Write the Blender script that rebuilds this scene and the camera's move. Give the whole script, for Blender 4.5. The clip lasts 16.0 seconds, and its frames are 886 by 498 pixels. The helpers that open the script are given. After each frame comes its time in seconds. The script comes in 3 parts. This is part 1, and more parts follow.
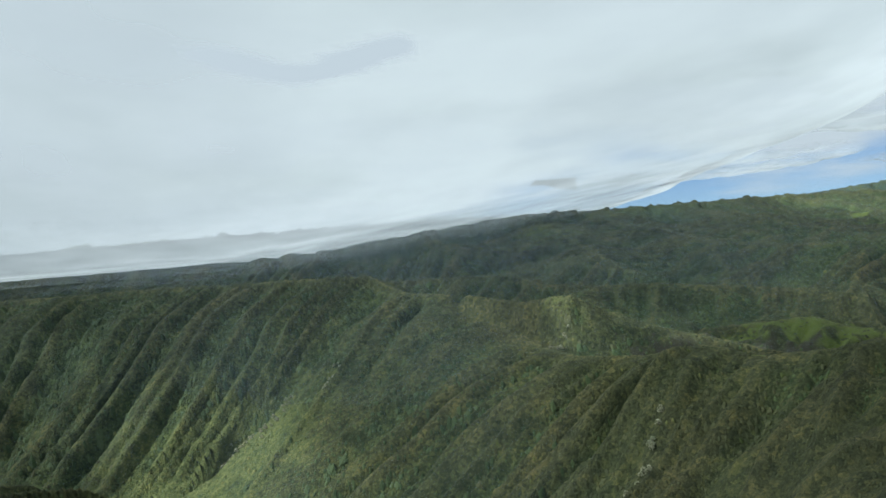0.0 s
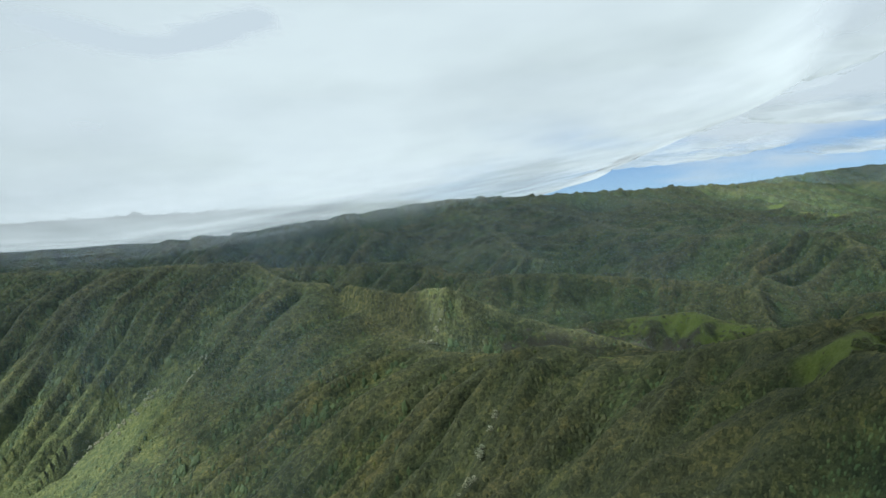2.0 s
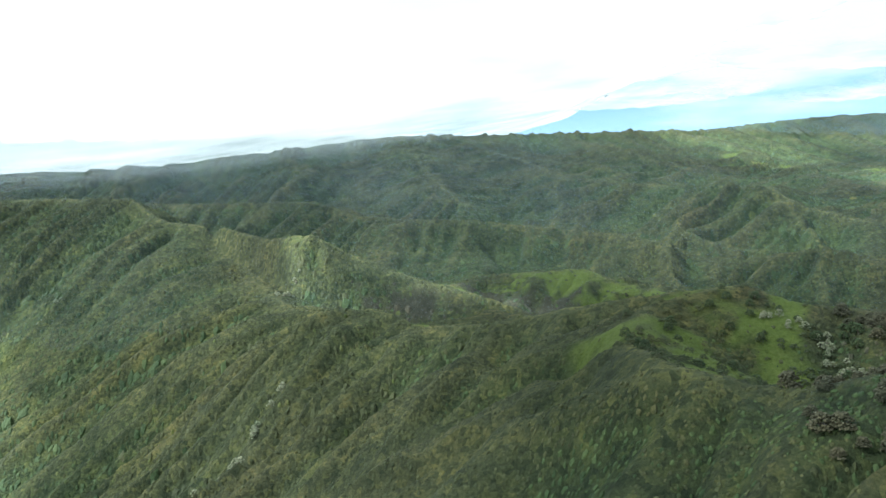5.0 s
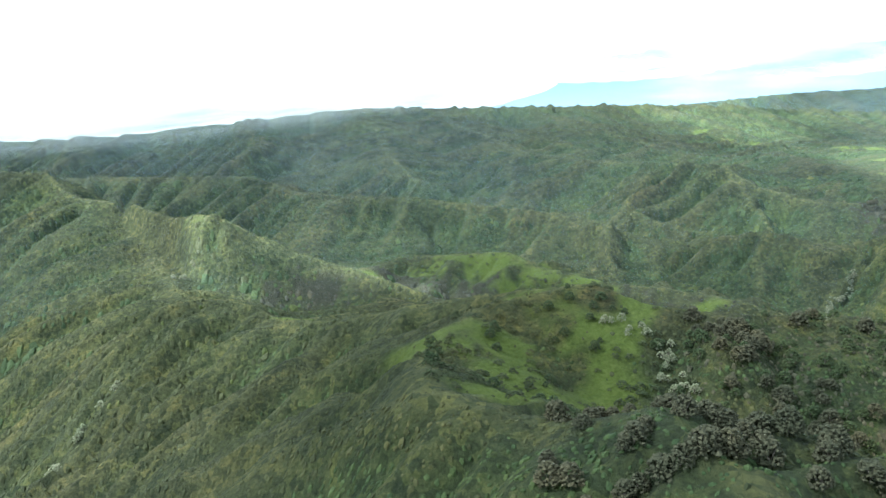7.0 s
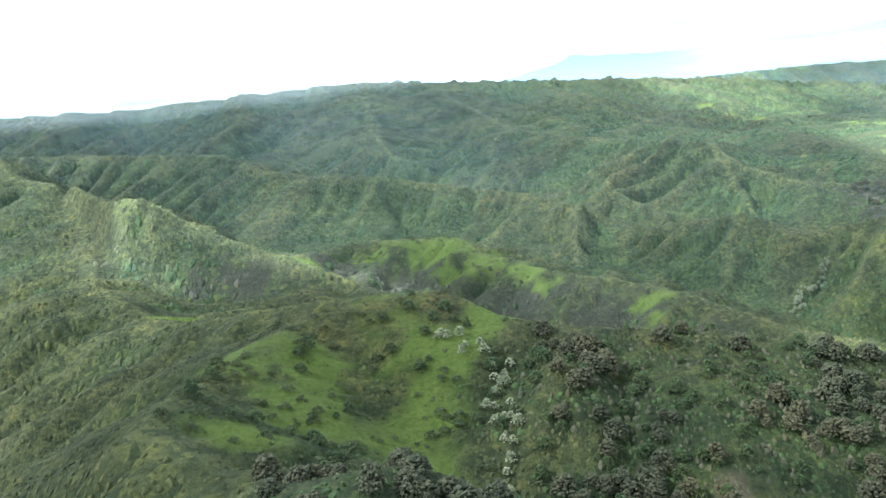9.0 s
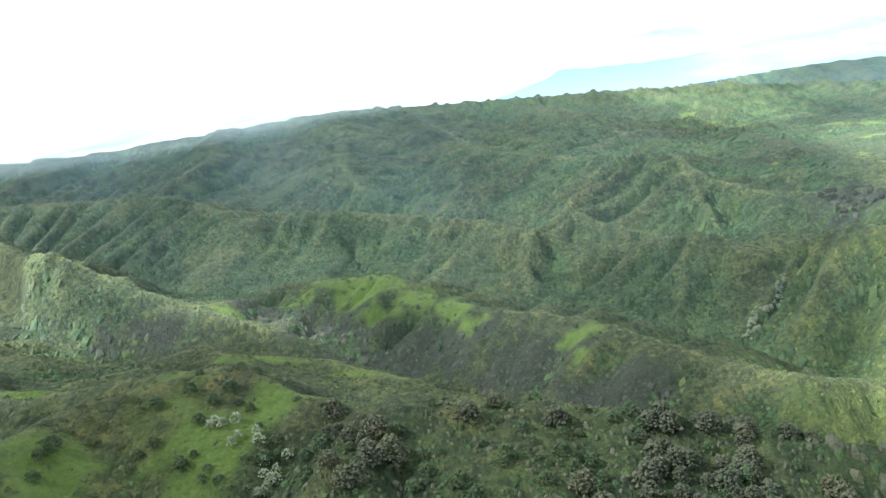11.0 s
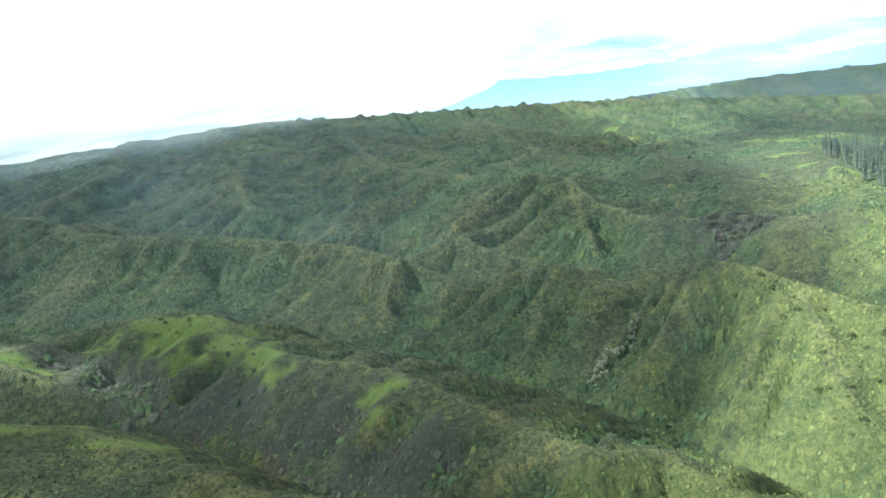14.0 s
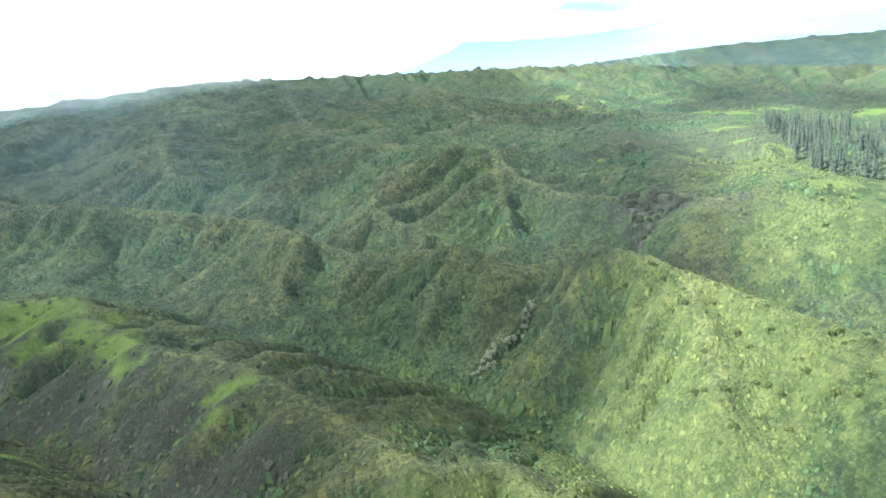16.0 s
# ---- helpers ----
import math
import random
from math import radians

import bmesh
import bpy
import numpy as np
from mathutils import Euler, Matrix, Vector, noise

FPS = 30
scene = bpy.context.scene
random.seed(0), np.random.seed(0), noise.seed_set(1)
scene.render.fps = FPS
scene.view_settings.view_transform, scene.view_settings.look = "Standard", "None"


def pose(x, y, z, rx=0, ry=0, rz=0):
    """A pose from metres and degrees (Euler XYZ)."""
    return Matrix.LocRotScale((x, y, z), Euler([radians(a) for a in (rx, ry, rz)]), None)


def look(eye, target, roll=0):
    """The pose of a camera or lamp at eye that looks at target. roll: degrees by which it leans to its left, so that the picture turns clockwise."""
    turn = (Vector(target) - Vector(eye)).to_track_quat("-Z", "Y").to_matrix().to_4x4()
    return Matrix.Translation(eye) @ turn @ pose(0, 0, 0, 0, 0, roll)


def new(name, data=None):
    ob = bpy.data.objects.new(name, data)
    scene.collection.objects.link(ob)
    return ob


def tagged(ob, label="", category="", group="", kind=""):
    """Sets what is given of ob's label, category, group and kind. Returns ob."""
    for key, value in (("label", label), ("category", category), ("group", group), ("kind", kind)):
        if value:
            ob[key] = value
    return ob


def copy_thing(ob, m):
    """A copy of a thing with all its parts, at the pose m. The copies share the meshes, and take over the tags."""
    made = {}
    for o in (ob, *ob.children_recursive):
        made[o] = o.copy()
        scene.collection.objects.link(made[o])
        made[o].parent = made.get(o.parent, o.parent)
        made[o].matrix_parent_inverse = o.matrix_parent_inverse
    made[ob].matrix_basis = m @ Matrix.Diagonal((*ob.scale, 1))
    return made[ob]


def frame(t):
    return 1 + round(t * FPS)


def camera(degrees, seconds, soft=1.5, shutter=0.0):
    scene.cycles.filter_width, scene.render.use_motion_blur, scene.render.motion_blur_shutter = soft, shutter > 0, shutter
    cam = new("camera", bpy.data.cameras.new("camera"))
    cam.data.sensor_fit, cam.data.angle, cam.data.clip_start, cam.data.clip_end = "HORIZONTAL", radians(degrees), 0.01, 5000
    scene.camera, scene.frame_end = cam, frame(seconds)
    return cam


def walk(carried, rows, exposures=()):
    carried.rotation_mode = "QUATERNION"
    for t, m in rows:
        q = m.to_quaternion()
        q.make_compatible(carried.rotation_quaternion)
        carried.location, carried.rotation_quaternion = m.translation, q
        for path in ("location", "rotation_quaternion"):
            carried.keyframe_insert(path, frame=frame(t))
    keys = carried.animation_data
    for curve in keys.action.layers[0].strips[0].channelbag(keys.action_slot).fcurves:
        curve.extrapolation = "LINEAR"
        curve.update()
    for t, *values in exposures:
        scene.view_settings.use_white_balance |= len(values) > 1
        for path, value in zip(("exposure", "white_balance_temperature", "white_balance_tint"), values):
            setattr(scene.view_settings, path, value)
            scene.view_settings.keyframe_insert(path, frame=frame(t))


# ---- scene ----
cam = camera(58.7, 16.0)
METRES, EYE, TILT, LEAN, TURN = 560.0, 300.0, 1.0, 5.0, 0.0
ROWS = [
    (0.0, 0.0, 0.0, 0.0, -0.0, 0.0, 0.0),
    (0.5, 0.0302, 0.0149, 0.0034, -0.5, 0.45, -0.18),
    (1.0, 0.0587, 0.0281, 0.0055, -1.26, 0.48, -0.37),
    (1.5, 0.0883, 0.0412, 0.0086, -2.49, -0.4, -0.22),
    (2.0, 0.1181, 0.0552, 0.011, -3.66, -1.25, -1.01),
    (2.5, 0.1465, 0.0677, 0.0143, -4.65, -2.31, -1.61),
    (3.0, 0.1745, 0.0802, 0.0173, -4.65, -3.52, -2.52),
    (3.5, 0.2041, 0.0936, 0.0202, -4.38, -4.45, -2.81),
    (6.0, 0.3483, 0.1554, 0.037, -4.9, -6.62, -3.28),
    (6.5, 0.377, 0.1677, 0.04, -4.99, -7.18, -3.57),
    (7.0, 0.4053, 0.18, 0.0435, -4.96, -7.89, -3.5),
    (7.5, 0.4335, 0.1924, 0.0473, -5.01, -8.5, -2.97),
    (8.0, 0.4625, 0.205, 0.0506, -4.64, -8.99, -3.21),
    (8.5, 0.4901, 0.2174, 0.054, -3.8, -9.57, -3.29),
    (9.0, 0.5178, 0.2295, 0.0577, -3.12, -9.91, -3.32),
    (11.5, 0.6586, 0.2929, 0.0779, -2.37, -7.67, 0.21),
    (12.0, 0.6866, 0.3056, 0.0821, -2.28, -6.66, 0.07),
    (12.5, 0.7161, 0.3179, 0.0861, -3.28, -5.95, -0.34),
    (13.0, 0.7417, 0.3311, 0.0911, -4.41, -5.94, 0.3),
    (13.5, 0.7709, 0.3434, 0.0954, -4.9, -6.54, -0.26),
    (14.0, 0.7986, 0.3552, 0.0984, -4.83, -8.02, -0.49),
    (14.5, 0.8248, 0.3674, 0.1022, -4.93, -10.06, -0.89),
    (15.0, 0.8538, 0.3796, 0.1075, -5.27, -11.19, -1.55),
    (15.5, 0.8822, 0.3915, 0.1102, -5.79, -10.99, -1.73),
    (16.0, 0.907, 0.4042, 0.1143, -6.4, -10.74, -1.55),
]
walk(cam, [(t, pose(0, 0, EYE, TILT, LEAN, TURN) @ pose(METRES * x, METRES * y, METRES * z, 90 + pitch, roll, yaw)) for t, x, y, z, yaw, pitch, roll in ROWS],
     exposures=((0.0, 0.85, 5700, 5), (2.0, 0.95, 5700, 5), (3.5, 1.4, 5650, 4), (6.0, 1.95, 5500, 1), (9.0, 2.45, 5450, 1), (11.5, 2.25, 5450, 0), (13.5, 1.95, 5450, 0), (16.0, 2.4, 5450, 0)))
# ---- world, sun, clouds' light ----
SUN_FROM = Vector((-0.72, -0.12, 0.68)).normalized()   # towards the sun: high over the west
SUN_UP = math.asin(SUN_FROM.z)
SUN_TURN = math.atan2(SUN_FROM.x, SUN_FROM.y)

world = bpy.data.worlds.new("sky")
scene.world = world
world.use_nodes = True
wn, wl = world.node_tree.nodes, world.node_tree.links
wn.clear()
w_out = wn.new("ShaderNodeOutputWorld")
w_bg = wn.new("ShaderNodeBackground")
w_sky = wn.new("ShaderNodeTexSky")
w_sky.sky_type, w_sky.sun_disc = "NISHITA", False
w_sky.sun_elevation, w_sky.sun_rotation = SUN_UP, SUN_TURN
w_sky.altitude, w_sky.air_density, w_sky.dust_density, w_sky.ozone_density = 500, 0.6, 0.08, 2.0
w_bg.inputs["Strength"].default_value = 0.05
w_way = wn.new("ShaderNodeTexCoord")
w_sep = wn.new("ShaderNodeSeparateXYZ")
wl.new(w_way.outputs["Generated"], w_sep.inputs[0])
w_up = wn.new("ShaderNodeMath")
w_up.operation = "MULTIPLY_ADD"
w_up.inputs[1].default_value, w_up.inputs[2].default_value = 1.0, 0.10
wl.new(w_sep.outputs[2], w_up.inputs[0])
w_div = wn.new("ShaderNodeVectorMath")
w_div.operation = "DIVIDE"
w_three = wn.new("ShaderNodeCombineXYZ")
for k in range(3):
    wl.new(w_up.outputs[0], w_three.inputs[k])
wl.new(w_way.outputs["Generated"], w_div.inputs[0])
wl.new(w_three.outputs[0], w_div.inputs[1])
w_noise = wn.new("ShaderNodeTexNoise")
w_noise.inputs["Scale"].default_value, w_noise.inputs["Detail"].default_value = 0.55, 6
wl.new(w_div.outputs[0], w_noise.inputs["Vector"])
w_cover = wn.new("ShaderNodeMapRange")
w_cover.interpolation_type = "SMOOTHSTEP"
w_cover.inputs[1].default_value, w_cover.inputs[2].default_value = 0.62, 0.86
w_high = wn.new("ShaderNodeMapRange")
w_high.inputs[1].default_value, w_high.inputs[2].default_value, w_high.inputs[4].default_value = 0.04, 0.17, 0.48
wl.new(w_sep.outputs[2], w_high.inputs[0])
w_sum = wn.new("ShaderNodeMath")
w_sum.operation = "ADD"
wl.new(w_noise.outputs[0], w_sum.inputs[0])
wl.new(w_high.outputs[0], w_sum.inputs[1])
w_west = wn.new("ShaderNodeMapRange")
w_west.inputs[1].default_value, w_west.inputs[2].default_value, w_west.inputs[3].default_value, w_west.inputs[4].default_value = -0.10, 0.12, 0.5, 0.0
wl.new(w_sep.outputs[0], w_west.inputs[0])
w_both = wn.new("ShaderNodeMath")
w_both.operation = "ADD"
wl.new(w_sum.outputs[0], w_both.inputs[0])
wl.new(w_west.outputs[0], w_both.inputs[1])
wl.new(w_both.outputs[0], w_cover.inputs[0])
w_mix = wn.new("ShaderNodeMix")
w_mix.data_type = "RGBA"
wl.new(w_cover.outputs[0], w_mix.inputs[0])
wl.new(w_sky.outputs[0], w_mix.inputs[6])
w_mix.inputs[7].default_value = (6.8, 7.2, 7.2, 1)
wl.new(w_mix.outputs[2], w_bg.inputs["Color"])
wl.new(w_bg.outputs[0], w_out.inputs["Surface"])

sun = new("sun", bpy.data.lights.new("sun", "SUN"))
sun.data.energy, sun.data.angle, sun.data.color = 5.0, radians(0.6), (1.0, 0.96, 0.90)
sun.matrix_world = look((0, 0, 2000), tuple(Vector((0, 0, 2000)) - SUN_FROM * 100))


# ---- materials ----
def material(name, roughness=0.8):
    m = bpy.data.materials.new(name)
    m.use_nodes = True
    n, l = m.node_tree.nodes, m.node_tree.links
    b = n["Principled BSDF"]
    b.inputs["Roughness"].default_value = roughness
    b.inputs["Specular IOR Level"].default_value = 0.2
    return m, n, l, b


def noise_node(n, l, scale, detail=4.0, rough=0.55, coords=None):
    t = n.new("ShaderNodeTexNoise")
    t.inputs["Scale"].default_value = scale
    t.inputs["Detail"].default_value = detail
    t.inputs["Roughness"].default_value = rough
    if coords:
        l.new(coords, t.inputs["Vector"])
    return t


def ramp(n, l, source, stops):
    r = n.new("ShaderNodeValToRGB")
    e = r.color_ramp.elements
    while len(e) < len(stops):
        e.new(0.5)
    for k, (p, c) in enumerate(stops):
        e[k].position = p
        e[k].color = (*c, 1) if len(c) == 3 else c
    l.new(source, r.inputs["Fac"])
    return r


def mix(n, l, fac, a, b, mode="MIX"):
    m = n.new("ShaderNodeMix")
    m.data_type, m.blend_type = "RGBA", mode
    for k, v in ((0, fac), (6, a), (7, b)):
        if hasattr(v, "is_linked"):
            l.new(v, m.inputs[k])
        else:
            m.inputs[k].default_value = v if k == 0 else (*v, 1)
    return m.outputs[2]


def bump(n, l, b, height, strength, distance):
    k = n.new("ShaderNodeBump")
    k.inputs["Strength"].default_value, k.inputs["Distance"].default_value = strength, distance
    l.new(height, k.inputs["Height"])
    l.new(k.outputs[0], b.inputs["Normal"])


def ground_material():
    m, n, l, b = material("hillside_scrub", 0.9)
    geo = n.new("ShaderNodeNewGeometry")
    pos = geo.outputs["Position"]
    big = noise_node(n, l, 0.006, 5, 0.6, pos)
    fine = noise_node(n, l, 0.12, 6, 0.65, pos)
    tiny = noise_node(n, l, 0.8, 6, 0.75, pos)
    both = n.new("ShaderNodeMath")
    both.operation = "MULTIPLY_ADD"
    both.inputs[1].default_value = 0.62
    l.new(tiny.outputs[0], both.inputs[0])
    half = n.new("ShaderNodeMath")
    half.operation = "MULTIPLY"
    half.inputs[1].default_value = 0.38
    l.new(fine.outputs[0], half.inputs[0])
    l.new(half.outputs[0], both.inputs[2])
    warp = n.new("ShaderNodeVectorMath")
    warp.operation = "MULTIPLY_ADD"
    l.new(noise_node(n, l, 0.25, 3, 0.6, pos).outputs[1], warp.inputs[0])
    warp.inputs[1].default_value = (2.4, 2.4, 2.4)
    l.new(pos, warp.inputs[2])
    crowns = n.new("ShaderNodeTexVoronoi")
    crowns.inputs["Scale"].default_value = 0.42
    l.new(warp.outputs[0], crowns.inputs["Vector"])
    shrub = ramp(n, l, crowns.outputs["Color"], [(0.15, (0.50, 0.58, 0.55)), (0.5, (1.0, 1.0, 1.0)), (0.85, (1.60, 1.46, 1.2))])
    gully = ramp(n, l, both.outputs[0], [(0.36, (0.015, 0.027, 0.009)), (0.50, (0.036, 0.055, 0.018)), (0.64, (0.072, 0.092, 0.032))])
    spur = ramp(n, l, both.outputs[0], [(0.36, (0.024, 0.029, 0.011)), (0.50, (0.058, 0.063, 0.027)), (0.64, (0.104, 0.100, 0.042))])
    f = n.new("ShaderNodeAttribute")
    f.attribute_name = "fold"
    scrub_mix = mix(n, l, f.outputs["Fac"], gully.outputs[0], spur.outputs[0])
    tone = ramp(n, l, big.outputs[0], [(0.35, (0.82, 0.95, 0.92)), (0.62, (1.15, 1.03, 1.0))])
    mid = noise_node(n, l, 0.035, 4, 0.6, pos)
    mottle = ramp(n, l, mid.outputs[0], [(0.36, (0.55, 0.62, 0.60)), (0.52, (1.0, 1.0, 1.0)), (0.66, (1.40, 1.30, 1.15))])
    scrub_c = mix(n, l, 0.8, scrub_mix, tone.outputs[0], "MULTIPLY")
    scrub_c = mix(n, l, 0.8, scrub_c, mottle.outputs[0], "MULTIPLY")
    scrub_c = mix(n, l, 0.8, scrub_c, shrub.outputs[0], "MULTIPLY")
    grass = ramp(n, l, both.outputs[0], [(0.36, (0.068, 0.096, 0.017)), (0.50, (0.100, 0.134, 0.024)), (0.64, (0.138, 0.168, 0.040))])
    bare = ramp(n, l, fine.outputs[0], [(0.3, (0.10, 0.075, 0.045)), (0.7, (0.20, 0.165, 0.105))])
    g = n.new("ShaderNodeAttribute")
    g.attribute_name = "cover"
    sep = n.new("ShaderNodeSeparateColor")
    l.new(g.outputs["Color"], sep.inputs[0])
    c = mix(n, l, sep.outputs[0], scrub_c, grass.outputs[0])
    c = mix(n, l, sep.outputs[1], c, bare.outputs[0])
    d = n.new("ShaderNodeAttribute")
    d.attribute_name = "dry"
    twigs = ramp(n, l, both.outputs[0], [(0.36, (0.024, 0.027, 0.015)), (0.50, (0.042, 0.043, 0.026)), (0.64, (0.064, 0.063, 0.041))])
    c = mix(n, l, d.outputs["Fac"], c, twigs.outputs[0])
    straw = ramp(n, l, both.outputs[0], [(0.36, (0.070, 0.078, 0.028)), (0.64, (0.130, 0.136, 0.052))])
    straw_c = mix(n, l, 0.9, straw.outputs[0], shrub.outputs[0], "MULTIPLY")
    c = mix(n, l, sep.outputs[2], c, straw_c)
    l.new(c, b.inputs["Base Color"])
    relief = n.new("ShaderNodeMath")
    relief.operation = "MULTIPLY_ADD"
    relief.inputs[1].default_value = -0.30
    l.new(crowns.outputs["Distance"], relief.inputs[0])
    l.new(both.outputs[0], relief.inputs[2])
    bump(n, l, b, relief.outputs[0], 1.0, 4.2)
    return m


def foliage_material(name, dark, mid, light, patch=0.012):
    """Leaves in three tones that change from crown to crown, from slope to slope and within a crown."""
    m, n, l, b = material(name, 0.75)
    geo = n.new("ShaderNodeNewGeometry")
    isle = ramp(n, l, geo.outputs["Random Per Island"], [(0.0, dark), (0.5, mid), (1.0, light)])
    big = noise_node(n, l, 0.035, 4, 0.6, geo.outputs["Position"])
    tone = ramp(n, l, big.outputs[0], [(0.36, (0.72, 0.80, 0.78)), (0.52, (1.0, 1.0, 1.0)), (0.66, (1.25, 1.14, 1.0))])
    leaf = noise_node(n, l, 0.9, 4, 0.7, geo.outputs["Position"])
    spots = ramp(n, l, leaf.outputs[0], [(0.3, (0.6, 0.65, 0.6)), (0.7, (1.3, 1.3, 1.25))])
    c = mix(n, l, 1.0, isle.outputs[0], tone.outputs[0], "MULTIPLY")
    c = mix(n, l, 1.0, c, spots.outputs[0], "MULTIPLY")
    l.new(c, b.inputs["Base Color"])
    bump(n, l, b, leaf.outputs[0], 0.8, 0.8)
    return m


GROUND = ground_material()
SCRUB = foliage_material("green_scrub", (0.028, 0.045, 0.016), (0.040, 0.060, 0.021), (0.058, 0.080, 0.029))
OLIVE = foliage_material("olive_scrub", (0.032, 0.037, 0.015), (0.046, 0.051, 0.020), (0.066, 0.068, 0.028))
GREY = foliage_material("grey_twigs", (0.036, 0.036, 0.024), (0.048, 0.046, 0.031), (0.064, 0.060, 0.042))
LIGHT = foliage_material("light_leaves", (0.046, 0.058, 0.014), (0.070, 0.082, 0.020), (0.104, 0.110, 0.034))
BROWN = foliage_material("brown_leaves", (0.044, 0.043, 0.026), (0.060, 0.057, 0.034), (0.080, 0.074, 0.046))
PALE = foliage_material("pale_leaves", (0.150, 0.158, 0.090), (0.225, 0.225, 0.143), (0.315, 0.300, 0.217))
DARK_LEAF = foliage_material("dark_leaves", (0.030, 0.045, 0.019), (0.046, 0.062, 0.026), (0.068, 0.084, 0.035))
BUSH = foliage_material("bush_leaves", (0.050, 0.062, 0.028), (0.068, 0.078, 0.036), (0.088, 0.094, 0.046))
NEEDLES = foliage_material("needle_leaves", (0.030, 0.039, 0.026), (0.046, 0.055, 0.035), (0.068, 0.075, 0.046))
BARK, n_, l_, b_ = material("grey_bark", 0.9)
bark_noise = noise_node(n_, l_, 3.0, 5, 0.6)
l_.new(ramp(n_, l_, bark_noise.outputs[0], [(0.3, (0.09, 0.075, 0.06)), (0.7, (0.24, 0.21, 0.18))]).outputs[0], b_.inputs["Base Color"])

# ---- the land: crests and valley floors as lines of (x, y, height) ----
RIDGES, VALLEYS = {}, {}


def crest(name, *points):
    RIDGES[name] = points


def floor_line(name, *points):
    VALLEYS[name] = points


crest("near_hill", (320, 60, 236), (300, 150, 242), (291, 200, 250), (281, 243, 255), (261, 264, 247), (235, 277, 252), (243, 318, 249), (261, 358, 253), (302, 370, 258))
crest("near_hill_east", (302, 370, 258), (323, 358, 251), (342, 347, 249), (393, 342, 246), (470, 325, 232), (560, 300, 215))
crest("near_hill_west", (302, 370, 258), (240, 395, 247), (205, 430, 235), (182, 464, 229), (158, 486, 236), (135, 545, 224), (100, 615, 219), (85, 650, 220), (55, 725, 232), (10, 800, 250))
crest("knob", (-600, 1050, 300), (-400, 1030, 300), (-220, 960, 296), (-88, 889, 294), (-40, 830, 272), (24, 790, 266), (70, 730, 258), (108, 690, 263), (140, 689, 245), (172, 680, 232), (206, 672, 222), (238, 650, 214), (275, 640, 200))
crest("field_spur", (215, 770, 205), (247, 766, 215), (299, 730, 220), (328, 716, 223), (350, 690, 214), (388, 648, 208), (443, 610, 204), (462, 588, 202), (504, 540, 191), (526, 495, 194), (557, 508, 185), (600, 450, 170), (660, 390, 155))
crest("middle", (-500, 1180, 285), (-120, 1170, 280), (15, 1146, 278), (84, 1090, 277), (131, 1056, 260), (190, 1020, 254), (268, 992, 252), (345, 970, 242), (418, 937, 234), (459, 882, 226), (504, 872, 208), (540, 862, 207), (562, 815, 217), (580, 779, 225), (602, 758, 219), (619, 742, 212), (641, 731, 218), (656, 690, 233), (672, 657, 233), (690, 640, 224), (712, 613, 215), (732, 578, 209), (760, 520, 200))
crest("hill_shoulder", (261, 358, 253), (228, 368, 240), (192, 390, 226), (150, 380, 205), (120, 345, 180))
crest("flank_a", (215, 330, 233), (175, 322, 210), (130, 300, 186))
crest("flank_b", (158, 486, 236), (137, 464, 235), (122, 440, 216), (98, 412, 186), (62, 372, 165))
crest("middle_spur_a", (268, 992, 252), (245, 945, 215), (225, 900, 196))
crest("middle_spur_b", (420, 935, 233), (385, 880, 205), (362, 848, 190))
crest("middle_spur_c", (463, 877, 227), (450, 830, 205), (442, 790, 182))
crest("back_spur_d", (462, 1334, 296), (440, 1270, 288), (410, 1210, 278), (420, 1165, 263), (395, 1115, 240), (360, 1075, 218))
crest("low_spur", (255, 548, 215), (300, 556, 207), (345, 535, 197), (400, 490, 190), (455, 432, 181), (520, 372, 166), (600, 330, 150))
crest("scar_spur", (656, 690, 233), (630, 704, 206), (602, 705, 184), (585, 690, 170))
crest("mid_spur", (580, 779, 225), (560, 757, 207), (545, 720, 180))
crest("back", (374, 2004, 398), (400, 1700, 350), (428, 1483, 325), (462, 1334, 296), (534, 1221, 283), (600, 1120, 279), (651, 1034, 276), (664, 967, 252), (697, 912, 239), (740, 885, 236), (781, 864, 239), (785, 803, 240), (817, 802, 244))
crest("scarp_spur_f", (480, 1420, 318), (534, 1400, 318), (560, 1330, 296))
crest("back_spur", (600, 1120, 279), (520, 1000, 232), (480, 960, 218))
crest("back_spur_b", (651, 1034, 276), (640, 900, 226), (640, 880, 212))
crest("shelf_low", (820, 966, 256), (828, 1168, 274), (860, 1300, 285))
crest("shelf", (817, 802, 244), (870, 860, 250), (924, 975, 262), (1000, 1150, 268), (1071, 1407, 280), (1150, 1700, 300))
crest("shelf_east", (817, 802, 244), (860, 720, 235), (960, 650, 225), (1080, 600, 215), (1300, 500, 200))
crest("scarp", (-1800, 1700, 400), (-1200, 1850, 408), (-600, 1930, 412), (-100, 1980, 412), (374, 2004, 400), (702, 2058, 400), (1000, 2150, 402), (1250, 2230, 395), (1600, 2200, 372), (2200, 2000, 340))
crest("scarp_spur_a", (-50, 1980, 398), (10, 1600, 338), (15, 1330, 288))
crest("scarp_spur_b", (200, 2000, 398), (235, 1600, 345), (249, 1330, 296), (290, 1200, 262))
crest("scarp_spur_c", (702, 2058, 398), (680, 1700, 340), (666, 1579, 328), (740, 1350, 285))
crest("scarp_spur_d", (-400, 1960, 398), (-320, 1600, 340), (-250, 1330, 288))
crest("scarp_spur_e", (1000, 2150, 398), (900, 1800, 335), (910, 1500, 298))
